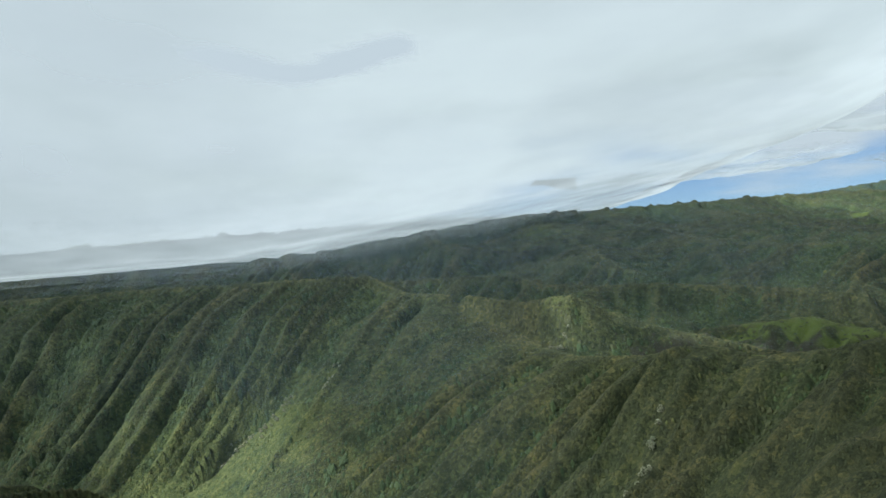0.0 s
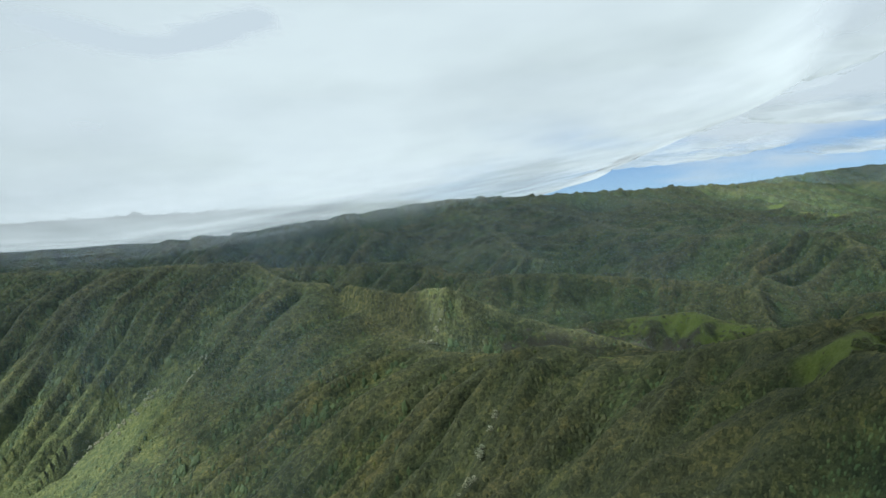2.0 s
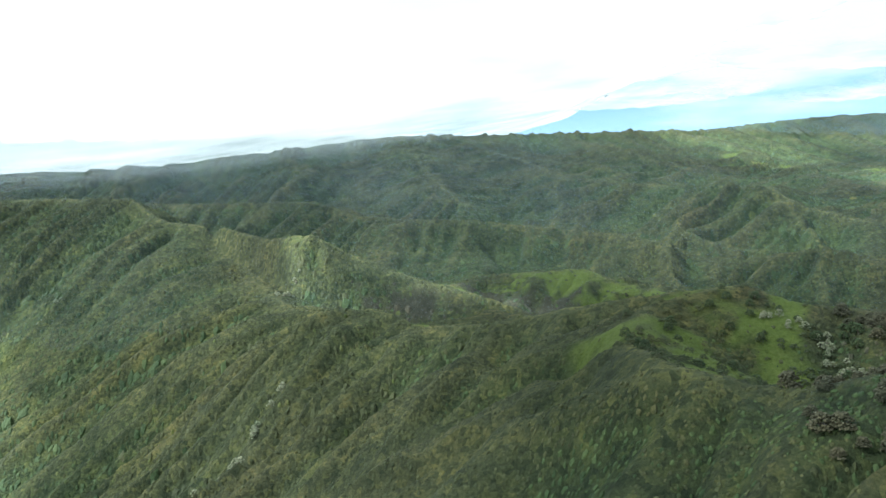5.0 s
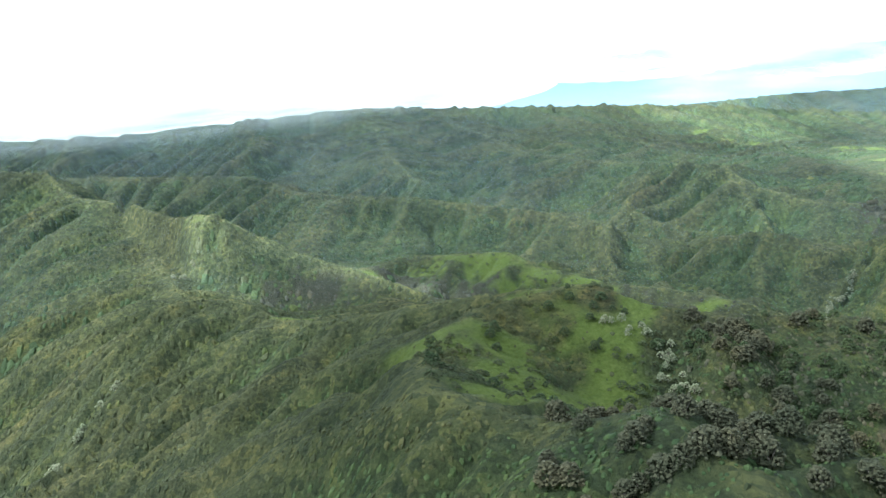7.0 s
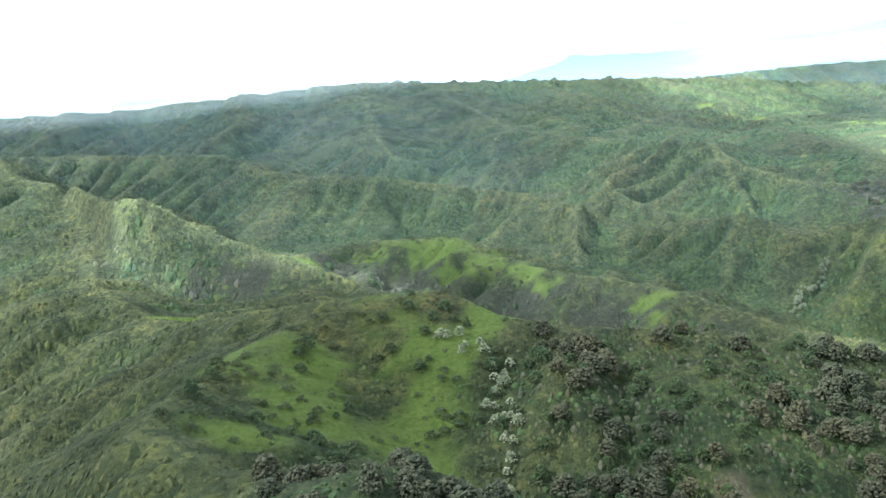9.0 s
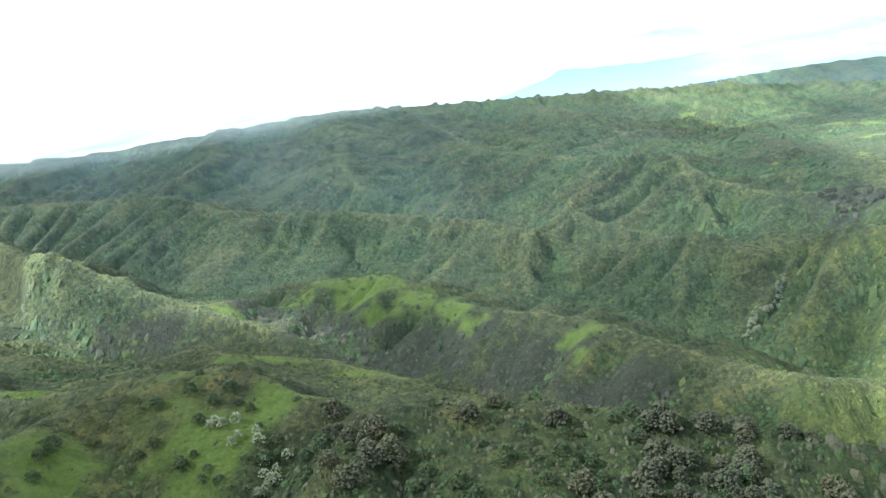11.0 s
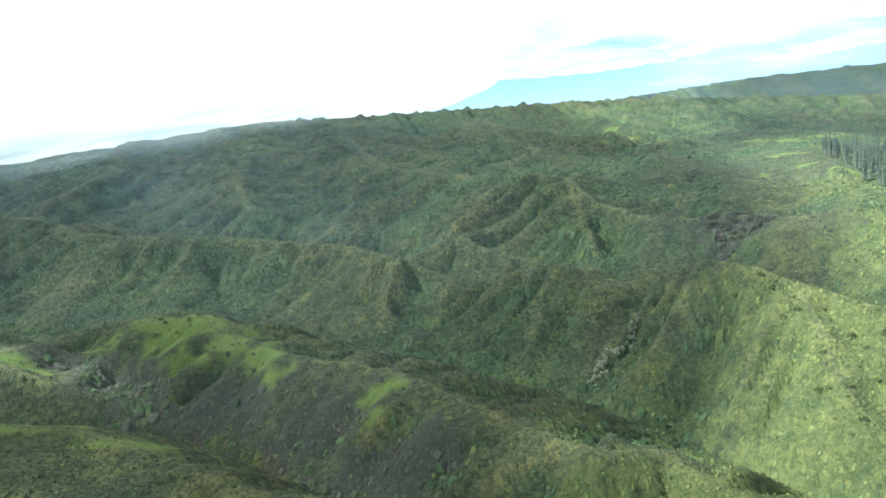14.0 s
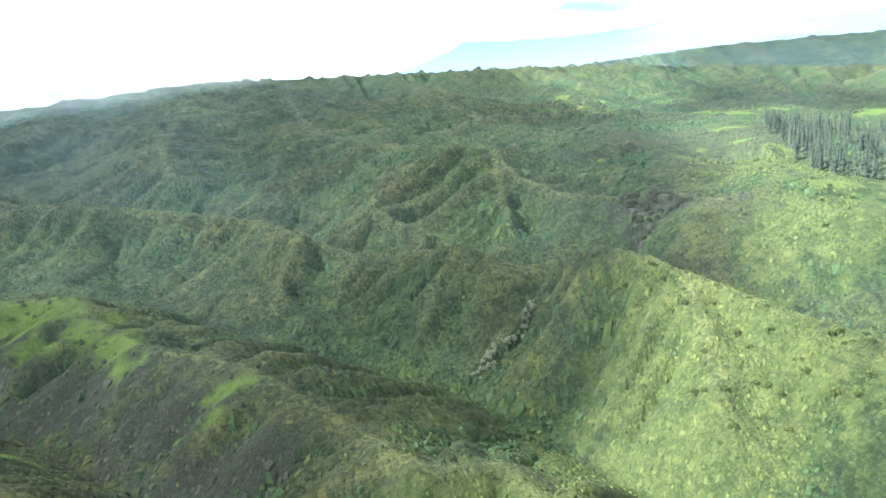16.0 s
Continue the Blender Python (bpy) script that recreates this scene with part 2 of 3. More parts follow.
crest("far_range", (1150, 2950, 420), (1450, 2900, 445), (1750, 2850, 468), (2100, 2800, 478), (2500, 2700, 482), (3200, 2500, 470))
crest("peak_face", (690, 640, 224), (680, 590, 202), (668, 545, 176))
crest("field_back", (325, 713, 221), (352, 713, 216), (383, 707, 210), (412, 690, 196))
crest("saddle_spur", (180, 470, 229), (190, 502, 220), (212, 545, 214), (228, 582, 213), (255, 548, 215))
crest("hill_foot", (235, 277, 252), (205, 300, 231), (170, 290, 210), (120, 250, 190))
crest("near_spur", (281, 243, 255), (308, 237, 250), (345, 232, 239), (380, 215, 227), (440, 150, 205))
floor_line("gorge", (-1000, 820, 115), (-450, 745, 110), (-240, 675, 108), (-135, 588, 108), (-45, 478, 106), (15, 380, 108), (50, 270, 108), (70, 140, 115), (90, -200, 130))
floor_line("hollow", (140, 625, 192), (200, 628, 188), (255, 625, 181), (340, 605, 174), (400, 555, 168), (470, 488, 163), (545, 425, 152), (660, 320, 135))
floor_line("valley_middle", (60, 930, 198), (130, 885, 190), (200, 850, 183), (330, 830, 175), (475, 735, 160), (568, 655, 153), (588, 615, 150), (620, 550, 146), (660, 480, 140), (740, 380, 134), (800, 300, 130))
floor_line("hill_back", (225, 505, 206), (275, 480, 200), (335, 448, 190), (405, 410, 180), (490, 365, 165), (580, 330, 148))
floor_line("dark_gully", (285, 325, 232), (305, 297, 224), (342, 272, 214), (380, 255, 204), (430, 205, 190), (520, 120, 168))
floor_line("reentrant", (330, 835, 187), (300, 910, 196), (288, 968, 206))
floor_line("side_floor", (400, 845, 188), (430, 850, 188), (505, 770, 172), (545, 700, 160))
floor_line("valley_west", (-700, 1120, 250), (-350, 1100, 240), (-150, 1030, 212), (0, 970, 202), (60, 930, 198))
floor_line("valley_back", (-400, 1260, 250), (0, 1225, 234), (180, 1145, 220), (300, 1085, 202), (440, 970, 180), (535, 905, 172), (640, 820, 170), (715, 745, 162), (790, 650, 152), (880, 520, 145), (1000, 400, 140))
floor_line("valley_shelf", (545, 1420, 292), (650, 1250, 250), (740, 1110, 240), (880, 1060, 238), (960, 900, 230), (1060, 760, 215), (1250, 600, 190))
floor_line("shelf_east_low", (1100, 1000, 240), (1250, 1300, 258), (1350, 1600, 280), (1500, 1900, 300), (1900, 2200, 320), (2600, 2200, 310))
floor_line("behind_scarp", (-1500, 2500, 300), (0, 2550, 290), (900, 2550, 290), (1300, 2550, 320))
floor_line("beyond", (500, 3400, 300), (2000, 3300, 300), (3500, 3000, 300))
floor_line("plain", (400, -400, 160), (800, -100, 130), (1300, 200, 120), (2500, 900, 150))


# the crests whose flanks are gullied, and how far their spurs stand apart
FOLDED = {"near_hill": 42, "near_hill_east": 44, "near_hill_west": 44, "knob": 50, "field_spur": 46, "middle": 66, "back": 72, "scarp": 105, "far_range": 130}
LIFT = 3.0


def lattice(x, y, seed):
    """Smooth noise between 0 and 1, one cell a metre."""
    xi, yi = np.floor(x).astype(np.int64), np.floor(y).astype(np.int64)
    fx, fy = x - xi, y - yi
    fx, fy = fx * fx * (3 - 2 * fx), fy * fy * (3 - 2 * fy)
    a, b = chance(xi, yi, seed), chance(xi + 1, yi, seed)
    c, d = chance(xi, yi + 1, seed), chance(xi + 1, yi + 1, seed)
    return (a * (1 - fx) + b * fx) * (1 - fy) + (c * (1 - fx) + d * fx) * fy


def chance(a, b, seed):
    k = (a * 374761393 + b * 668265263 + seed * 974711) & 0x7FFFFFFF
    k = ((k ^ (k >> 13)) * 1274126177) & 0x7FFFFFFF
    return ((k ^ (k >> 16)) & 0xFFFF) / 65535.0


def rough_noise(x, y, size, octaves=4, seed=0):
    total, amp, norm = 0, 1.0, 0
    for k in range(octaves):
        total = total + amp * lattice(x / size + 31.7 * k, y / size - 17.3 * k, seed + k)
        norm += amp
        amp, size = amp * 0.5, size * 0.5
    return total / norm


def blend(lines, x, y):
    """Distance to the nearest of the lines, and their height there, drawn smoothly from all of them."""
    top, total, near = 0, 0, np.full(x.shape, 1e12)
    for line in lines.values():
        for (x0, y0, z0), (x1, y1, z1) in zip(line, line[1:]):
            dx, dy = x1 - x0, y1 - y0
            size = math.hypot(dx, dy)
            f = np.clip(((x - x0) * dx + (y - y0) * dy) / size ** 2, 0, 1)
            d = (x - x0 - f * dx) ** 2 + (y - y0 - f * dy) ** 2
            w = min(size, 150) / (d + 9.0) ** 1.9
            top, total = top + w * (z0 + f * (z1 - z0)), total + w
            near = np.minimum(near, d)
    return np.sqrt(near), top / total


def fold_wave(s, spacing, seed):
    """Spurs (1) and gullies (0) along the arc length s of a crest, of uneven width and strength."""
    p = s / spacing + 0.33 * np.sin(1.7 * s / spacing + seed) + 0.30 * np.sin(0.61 * s / spacing + 2.3 * seed)
    cell = np.floor(p)
    u = np.abs(p - cell - 0.5) * 2
    strong = 0.55 + 0.65 * chance(cell.astype(np.int64), cell.astype(np.int64) * 0 + 3, seed)
    return 1 - np.sqrt(u * u * 0.97 + 0.03 * (1 - u)) * strong - 0.5 * (1 - strong)


def rounded(line, step):
    """A crest as a smooth curve: its points on the plan and their arc length."""
    p = np.array([q[:2] for q in line], float)
    p = np.concatenate([[2 * p[0] - p[1]], p, [2 * p[-1] - p[-2]]])
    out = []
    for a, b, c, d in zip(p, p[1:], p[2:], p[3:]):
        count = max(2, int(np.hypot(*(c - b)) / step))
        t = (np.arange(count) / count)[:, None]
        out.append(0.5 * (2 * b + (c - a) * t + (2 * a - 5 * b + 4 * c - d) * t ** 2 + (3 * b - a - 3 * c + d) * t ** 3))
    out = np.concatenate(out + [p[-2:-1]])
    for _ in range(3):
        out[1:-1] = 0.25 * out[:-2] + 0.5 * out[1:-1] + 0.25 * out[2:]
    return out, np.concatenate([[0], np.cumsum(np.hypot(*np.diff(out, axis=0).T))])


def crest_folds(x, y):
    """Straight spurs and gullies that run down from the main crests to the valley floors."""
    wx = (x + 9 * (rough_noise(x, y, 90, 2, 15) - 0.5)).astype(np.float32)
    wy = (y + 9 * (rough_noise(x, y, 90, 2, 25) - 0.5)).astype(np.float32)
    stray = 7 * (rough_noise(x, y, 30, 2, 8) - 0.5)
    first, second = np.full(x.shape, 1e9, np.float32), np.full(x.shape, 1e9, np.float32)
    coarse, fine = np.zeros(x.shape), np.zeros(x.shape)
    for k, (name, spacing) in enumerate(FOLDED.items()):
        line, run = rounded(RIDGES[name], 14 if spacing < 100 else 60)
        line, reach = line.astype(np.float32), 420 if spacing < 100 else 900
        sel = np.flatnonzero((wx > line[:, 0].min() - reach) & (wx < line[:, 0].max() + reach) & (wy > line[:, 1].min() - reach) & (wy < line[:, 1].max() + reach))
        px, py = wx[sel], wy[sel]
        best, s = np.full(len(sel), 1e12, np.float32), np.zeros(len(sel), np.float32)
        for (x0, y0), (x1, y1), start in zip(line, line[1:], run):
            dx, dy = x1 - x0, y1 - y0
            qx, qy = px - x0, py - y0
            f = np.clip((qx * dx + qy * dy) / (dx * dx + dy * dy), 0, 1)
            d = (qx - f * dx) ** 2 + (qy - f * dy) ** 2
            nearer = d < best
            best[nearer] = d[nearer]
            s[nearer] = start + f[nearer] * math.hypot(dx, dy) + np.where(qx[nearer] * dy > qy[nearer] * dx, 1000, -1000)
        d = np.sqrt(best)
        wave = min(spacing, 78) * (fold_wave(s + stray[sel], spacing, 3 + k) - 0.62)
        ripple = min(spacing, 78) * (fold_wave(s + 0.35 * stray[sel], spacing * 0.36, 31 + k) - 0.55)
        mine = d < first[sel]
        second[sel] = np.where(mine, first[sel], np.minimum(second[sel], d))
        first[sel] = np.where(mine, d, first[sel])
        coarse[sel] = np.where(mine, wave, coarse[sel])
        fine[sel] = np.where(mine, ripple, fine[sel])
    seam = np.clip((second - first) / 14, 0, 1)
    return coarse * seam, fine * seam, first


def land_shape(x, y):
    """The height of the land with its gullied flanks, and where a place lies between gully (0) and spur (1)."""
    wx, wy = x + 7 * (rough_noise(x, y, 45, 2, 5) - 0.5), y + 7 * (rough_noise(x, y, 45, 2, 9) - 0.5)
    dr, zr = blend(RIDGES, wx, wy)
    dv, zv = blend(VALLEYS, wx, wy)
    dr = np.sqrt(dr * dr + 6.0) - 2.45
    w = dr / (dv + dr + 1e-6)
    drop = zr - zv
    h = zr - drop * (0.9 * w + 0.10 * w * w)
    coarse, fine, dm = crest_folds(x, y)
    reach = np.clip(dm / 28, 0, 1)
    reach = reach * reach * (3 - 2 * reach) * np.clip(dv / 40, 0, 1) * np.clip(0.25 + dr / 20, 0, 1)
    smooth = 1 - 0.96 * soft_spot(x, y)
    size = np.clip(drop / 60, 0, 1) * reach * smooth
    early = np.clip(dm / 11, 0, 1) * np.clip(dv / 25, 0, 1) * np.clip(drop / 60, 0, 1) * smooth
    h = h + size * (0.62 - 0.16 * np.clip((y - 780) / 100, 0, 1)) * coarse + early * 0.20 * fine
    coarse, fine = np.clip(coarse / 50, -0.6, 0.4), np.clip(fine / 50, -0.6, 0.4)
    h = h + 3.0 * (rough_noise(x, y, 34, 3, 40) - 0.5) * np.clip(0.35 + reach, 0, 1) + LIFT * reach
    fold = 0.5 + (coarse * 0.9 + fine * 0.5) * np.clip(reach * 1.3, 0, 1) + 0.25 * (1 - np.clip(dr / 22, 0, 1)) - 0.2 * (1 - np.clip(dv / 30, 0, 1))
    return h, np.clip(fold, 0, 1)


def soft_spot(x, y):
    """1 where the land rolls without gullies: the eastern shelf and the sunny face of the peak."""
    a = np.clip((x - 712) / 50, 0, 1) * np.clip((y - 660) / 50, 0, 1) * np.clip((1500 - y) / 200, 0, 1)
    b = 0.7 * np.clip((x - 630) / 40, 0, 1) * np.clip((720 - y) / 30, 0, 1) * np.clip((y - 450) / 60, 0, 1)
    c = np.exp(-((x - 158) / 55) ** 2 - ((y - 662) / 40) ** 2)
    d = np.exp(-((x - 762) / 60) ** 2 - ((y - 850) / 70) ** 2)
    e = np.exp(-((x - 390) / 75) ** 2 - ((y - 305) / 45) ** 2)
    return np.maximum(np.maximum(a, b), np.maximum(np.maximum(c, d), e))


def steps(*parts):
    """Grid lines from stretches of (start, end, spacing)."""
    return np.concatenate([np.arange(a, b, d) for a, b, d in parts])


GRID_X = steps((-3200, -900, 50), (-900, -380, 7), (-380, 960, 3.6), (960, 1700, 7), (1700, 4225, 25))
GRID_Y = steps((-900, 40, 20), (40, 1100, 3.6), (1100, 1400, 4.5), (1400, 2250, 7), (2250, 3100, 14), (3100, 4640, 40))
LAND_X, LAND_Y = np.meshgrid(GRID_X, GRID_Y)
LAND_Z, LAND_FOLD = (a.reshape(LAND_X.shape) for a in land_shape(LAND_X.ravel(), LAND_Y.ravel()))


def land(x, y, folds=False):
    """Height of the land at places of the plan; folds: also gully (0) to spur (1)."""
    x, y = np.asarray(x, float), np.asarray(y, float)
    i = np.clip(np.searchsorted(GRID_X, x) - 1, 0, len(GRID_X) - 2)
    j = np.clip(np.searchsorted(GRID_Y, y) - 1, 0, len(GRID_Y) - 2)
    u = np.clip((x - GRID_X[i]) / (GRID_X[i + 1] - GRID_X[i]), 0, 1)
    v = np.clip((y - GRID_Y[j]) / (GRID_Y[j + 1] - GRID_Y[j]), 0, 1)
    both = []
    for a in (LAND_Z, LAND_FOLD):
        both.append((a[j, i] * (1 - u) + a[j, i + 1] * u) * (1 - v) + (a[j + 1, i] * (1 - u) + a[j + 1, i + 1] * u) * v)
    return tuple(both) if folds else both[0]


def cloud_material():
    """Thin cloud: lets light through and scatters it, torn into shreds where it is thin."""
    m = bpy.data.materials.new("cloud_vapour")
    m.use_nodes = True
    n, l = m.node_tree.nodes, m.node_tree.links
    n.clear()
    out = n.new("ShaderNodeOutputMaterial")
    geo = n.new("ShaderNodeNewGeometry")
    a = n.new("ShaderNodeAttribute")
    a.attribute_name = "thick"
    puff = noise_node(n, l, 0.006, 2, 0.5, geo.outputs["Position"])
    add = n.new("ShaderNodeMath")
    add.operation = "MULTIPLY_ADD"
    l.new(puff.outputs[0], add.inputs[0])
    add.inputs[1].default_value = 0.9
    l.new(a.outputs["Fac"], add.inputs[2])
    cover = n.new("ShaderNodeMapRange")
    cover.inputs[1].default_value, cover.inputs[2].default_value, cover.inputs[4].default_value = 0.55, 1.55, 0.87
    l.new(add.outputs[0], cover.inputs[0])
    shade = noise_node(n, l, 0.0035, 4, 0.5, geo.outputs["Position"])
    tone = ramp(n, l, shade.outputs[0], [(0.34, (0.30, 0.325, 0.325)), (0.62, (0.385, 0.41, 0.41))])
    thru = n.new("ShaderNodeBsdfTranslucent")
    back = n.new("ShaderNodeBsdfDiffuse")
    l.new(tone.outputs[0], thru.inputs[0])
    l.new(tone.outputs[0], back.inputs[0])
    body_mix = n.new("ShaderNodeMixShader")
    body_mix.inputs[0].default_value = 0.25
    l.new(thru.outputs[0], body_mix.inputs[1])
    l.new(back.outputs[0], body_mix.inputs[2])
    clear = n.new("ShaderNodeBsdfTransparent")
    last = n.new("ShaderNodeMixShader")
    l.new(cover.outputs[0], last.inputs[0])
    l.new(clear.outputs[0], last.inputs[1])
    l.new(body_mix.outputs[0], last.inputs[2])
    l.new(last.outputs[0], out.inputs[0])
    return m


CLOUD = cloud_material()
CLOUD_EDGE = ((330, -900), (330, 330), (250, 395), (205, 450), (275, 520), (385, 566), (475, 620), (525, 700), (600, 900), (720, 1180), (780, 1800), (720, 2600), (640, 4500))
CLOUD_GAPS = ((-106, 658, 15), (-88, 655, 12), (-69, 643, 16), (-47, 631, 17), (-24, 618, 15), (-126, 642, 14), (-145, 618, 14), (-160, 597, 13), (-570, 680, 70), (-555, 590, 80), (-500, 500, 50))


def cloud_layer(name, base, lift, amount, seed, label, start=-900.0):
    """A sheet of the cloud bank, ragged at its eastern edge, that sags on to the range."""
    gx, gy = np.concatenate([np.arange(-4200, -900, 60.0), np.arange(-900, 1100, 14.0)]), np.concatenate([np.arange(start, 1000, 14.0), np.arange(max(start, 1000.0), 4400, 30.0)])
    x, y = np.meshgrid(gx, gy)
    x, y = x.ravel(), y.ravel()
    ex = np.interp(y, [p[1] for p in CLOUD_EDGE], [p[0] for p in CLOUD_EDGE])
    inside = ex - x + 90 * (rough_noise(x, y, 260, 3, seed) - 0.5) + 700 * (rough_noise(x, y, 700, 4, seed + 9) - 0.5) * np.clip((y - 1300) / 1500, 0, 1)
    sag = np.clip((y - 450) / 800, 0, 1)
    low = np.clip(333 + 0.12 * (x + 350), 333, base)
    z = base + (low - base) * sag * sag * (3 - 2 * sag) + lift + 9 * (rough_noise(x, y, 420, 2, seed + 2) - 0.5)
    z = z + 50 * np.clip(1 - inside / 220, 0, 1) ** 2
    thick = amount * np.clip(inside / 80, -0.8, 1) - 0.2 * np.clip((60 - x) / 250, 0, 1) * np.clip((1300 - y) / 300, 0, 1) * (start < 0)
    if start < 0:
        near = np.clip((x + 150) / 120, 0, 1) * np.clip((420 - x) / 120, 0, 1) * np.clip((y - 100) / 100, 0, 1) * np.clip((760 - y) / 150, 0, 1)
        thick = thick + 0.14 * near * np.clip(inside / 80, 0, 1)
    thick = thick + 0.13 * np.clip((y - 650) / 200, 0, 1) * np.clip((100 - x) / 200, 0, 1) * (start < 0)
    for px, py, size in CLOUD_GAPS:
        d = np.hypot(x - px + 22 * (rough_noise(x, y, 40, 3, 201) - 0.5), y - py + 22 * (rough_noise(x, y, 40, 3, 207) - 0.5)) / size
        thick = thick - 1.7 * np.exp(-d ** 2)
    if start > 0:
        thick = thick - 0.6 * np.clip(1 - (y - start) / 250, 0, 1) - 0.8 * np.clip(1 - (ex - 180 - x) / 250, 0, 1)
    faces = grid_faces(len(gx), len(gy))
    faces = faces[thick[faces].max(1) > -0.38]
    me = sheet(name, np.stack([x, y, z], 1), faces, CLOUD)
    k = me.attributes.new("thick", "FLOAT", "POINT")
    k.data.foreach_set("value", thick.astype(np.float32))
    return tagged(new(name, me), label, "cloud", kind="structure")


def haze_material():
    """Stand-in for the haze of distance: nearly clear, a little milky and blue."""
    m = bpy.data.materials.new("distance_haze")
    m.use_nodes = True
    n, l = m.node_tree.nodes, m.node_tree.links
    n.clear()
    out = n.new("ShaderNodeOutputMaterial")
    geo = n.new("ShaderNodeNewGeometry")
    a = n.new("ShaderNodeAttribute")
    a.attribute_name = "thick"
    drift = noise_node(n, l, 0.006, 4, 0.5, geo.outputs["Position"])
    fac = n.new("ShaderNodeMath")
    fac.operation = "MULTIPLY"
    var = n.new("ShaderNodeMapRange")
    var.inputs[1].default_value, var.inputs[2].default_value, var.inputs[3].default_value, var.inputs[4].default_value = 0.3, 0.7, 0.6, 1.4
    l.new(drift.outputs[0], var.inputs[0])
    l.new(a.outputs["Fac"], fac.inputs[0])
    l.new(var.outputs[0], fac.inputs[1])
    thru, back = n.new("ShaderNodeBsdfTranslucent"), n.new("ShaderNodeBsdfDiffuse")
    for k in (thru, back):
        k.inputs[0].default_value = (0.62, 0.82, 1.0, 1)
    both = n.new("ShaderNodeMixShader")
    l.new(thru.outputs[0], both.inputs[1])
    l.new(back.outputs[0], both.inputs[2])
    clear, last = n.new("ShaderNodeBsdfTransparent"), n.new("ShaderNodeMixShader")
    l.new(fac.outputs[0], last.inputs[0])
    l.new(clear.outputs[0], last.inputs[1])
    l.new(both.outputs[0], last.inputs[2])
    l.new(last.outputs[0], out.inputs[0])
    return m


HAZE = haze_material()


def mist(line, foot, top, amount, east=0.25):
    """An added sheet that imitates distance haze over a line of the plan, fading upwards and at its ends."""
    s = np.linspace(0, 1, 60)
    lx = np.interp(s, np.linspace(0, 1, len(line)), [p[0] for p in line])
    ly = np.interp(s, np.linspace(0, 1, len(line)), [p[1] for p in line])
    up = np.linspace(0, 1, 12)
    u, h = np.meshgrid(np.arange(60), up)
    u, h = u.ravel(), h.ravel()
    v = np.stack([lx[u], ly[u] + 12 * np.sin(u * 0.35), foot + (top - foot) * h], 1)
    thick = amount * np.clip((1 - h) * 2.2, 0, 1) * np.clip(np.minimum(u, 59 - u) / 8, 0, 1) * np.clip((700 - lx[u]) / 450, east, 1)
    me = sheet("haze_sheet", v, grid_faces(60, 12), HAZE)
    k = me.attributes.new("thick", "FLOAT", "POINT")
    k.data.foreach_set("value", thick.astype(np.float32))
    return tagged(new("haze_sheet", me), "thin bluish sheet standing in for the haze of distance", "mist", kind="structure")


def fair_clouds(base, seed):
    """Broken fair-weather clouds over the eastern hills."""
    gx, gy = np.arange(500, 4300, 35.0), np.arange(1000, 4300, 35.0)
    x, y = np.meshgrid(gx, gy)
    x, y = x.ravel(), y.ravel()
    lumps = rough_noise(x, y, 520, 4, seed)
    thick = np.clip((lumps - 0.40) * 5, -0.6, 1) * 0.9
    thick = np.minimum(thick, np.clip(np.minimum(y - 1050, x - 560) / 200, -0.6, 1))
    z = base - 45 * np.clip(thick, 0, 1) + 30 * rough_noise(x, y, 120, 3, seed + 4)
    faces = grid_faces(len(gx), len(gy))
    faces = faces[thick[faces].max(1) > -0.38]
    me = sheet("fair_cloud", np.stack([x, y, z], 1), faces, CLOUD)
    k = me.attributes.new("thick", "FLOAT", "POINT")
    k.data.foreach_set("value", thick.astype(np.float32))
    return tagged(new("fair_cloud", me), "broken white clouds over the far hills", "cloud", kind="structure")


def sheet(name, verts, faces, mat, smooth=True):
    me = bpy.data.meshes.new(name)
    k = faces.shape[1]
    me.vertices.add(len(verts))
    me.vertices.foreach_set("co", np.asarray(verts, np.float32).ravel())
    me.loops.add(faces.size)
    me.loops.foreach_set("vertex_index", faces.astype(np.int32).ravel())
    me.polygons.add(len(faces))
    me.polygons.foreach_set("loop_start", np.arange(0, faces.size, k, dtype=np.int32))
    me.polygons.foreach_set("use_smooth", np.full(len(faces), smooth))
    me.materials.append(mat)
    me.update(calc_edges=True)
    return me


def grid_faces(nx, ny):
    i = np.arange((ny - 1) * (nx - 1))
    i = i // (nx - 1) * nx + i % (nx - 1)
    return np.stack([i, i + 1, i + nx + 1, i + nx], 1)


MAIN_RIDGES = {k: v for k, v in RIDGES.items() if not k.startswith(("near_hill_e", "flank", "far", "shelf", "hill"))}
GRASS = ((246, 335, 16, 13), (268, 320, 12, 24), (292, 312, 13, 34), (303, 346, 14, 9), (278, 373, 12, 7), (318, 358, 12, 6), (257, 292, 11, 10),
         (285, 716, 30, 20), (320, 702, 28, 20), (350, 681, 22, 18), (372, 654, 20, 14), (330, 668, 18, 12), (230, 673, 16, 9), (262, 549, 20, 8), (292, 562, 18, 9), (330, 545, 16, 6),
         (346, 559, 16, 10), (444, 592, 12, 7), (438, 570, 7, 6), (385, 632, 10, 7), (196, 470, 12, 8))
PASTURE = ((865, 985, 30, 20), (1010, 1560, 60, 18), (960, 1700, 80, 20), (945, 1009, 13, 14), (890, 818, 18, 9), (908, 1101, 9, 12), (953, 1087, 14, 10), (1123, 1476, 45, 26), (1345, 1411, 40, 30), (1000, 1230, 26, 16),
           (880, 1560, 50, 25), (1090, 1300, 30, 12), (1230, 1560, 50, 20))
BARE = ((366, 290, 4, 3), (690, 676, 4, 1.2), (708, 640, 2.5, 12), (716, 610, 2, 10), (-262, 640, 2.5, 14))


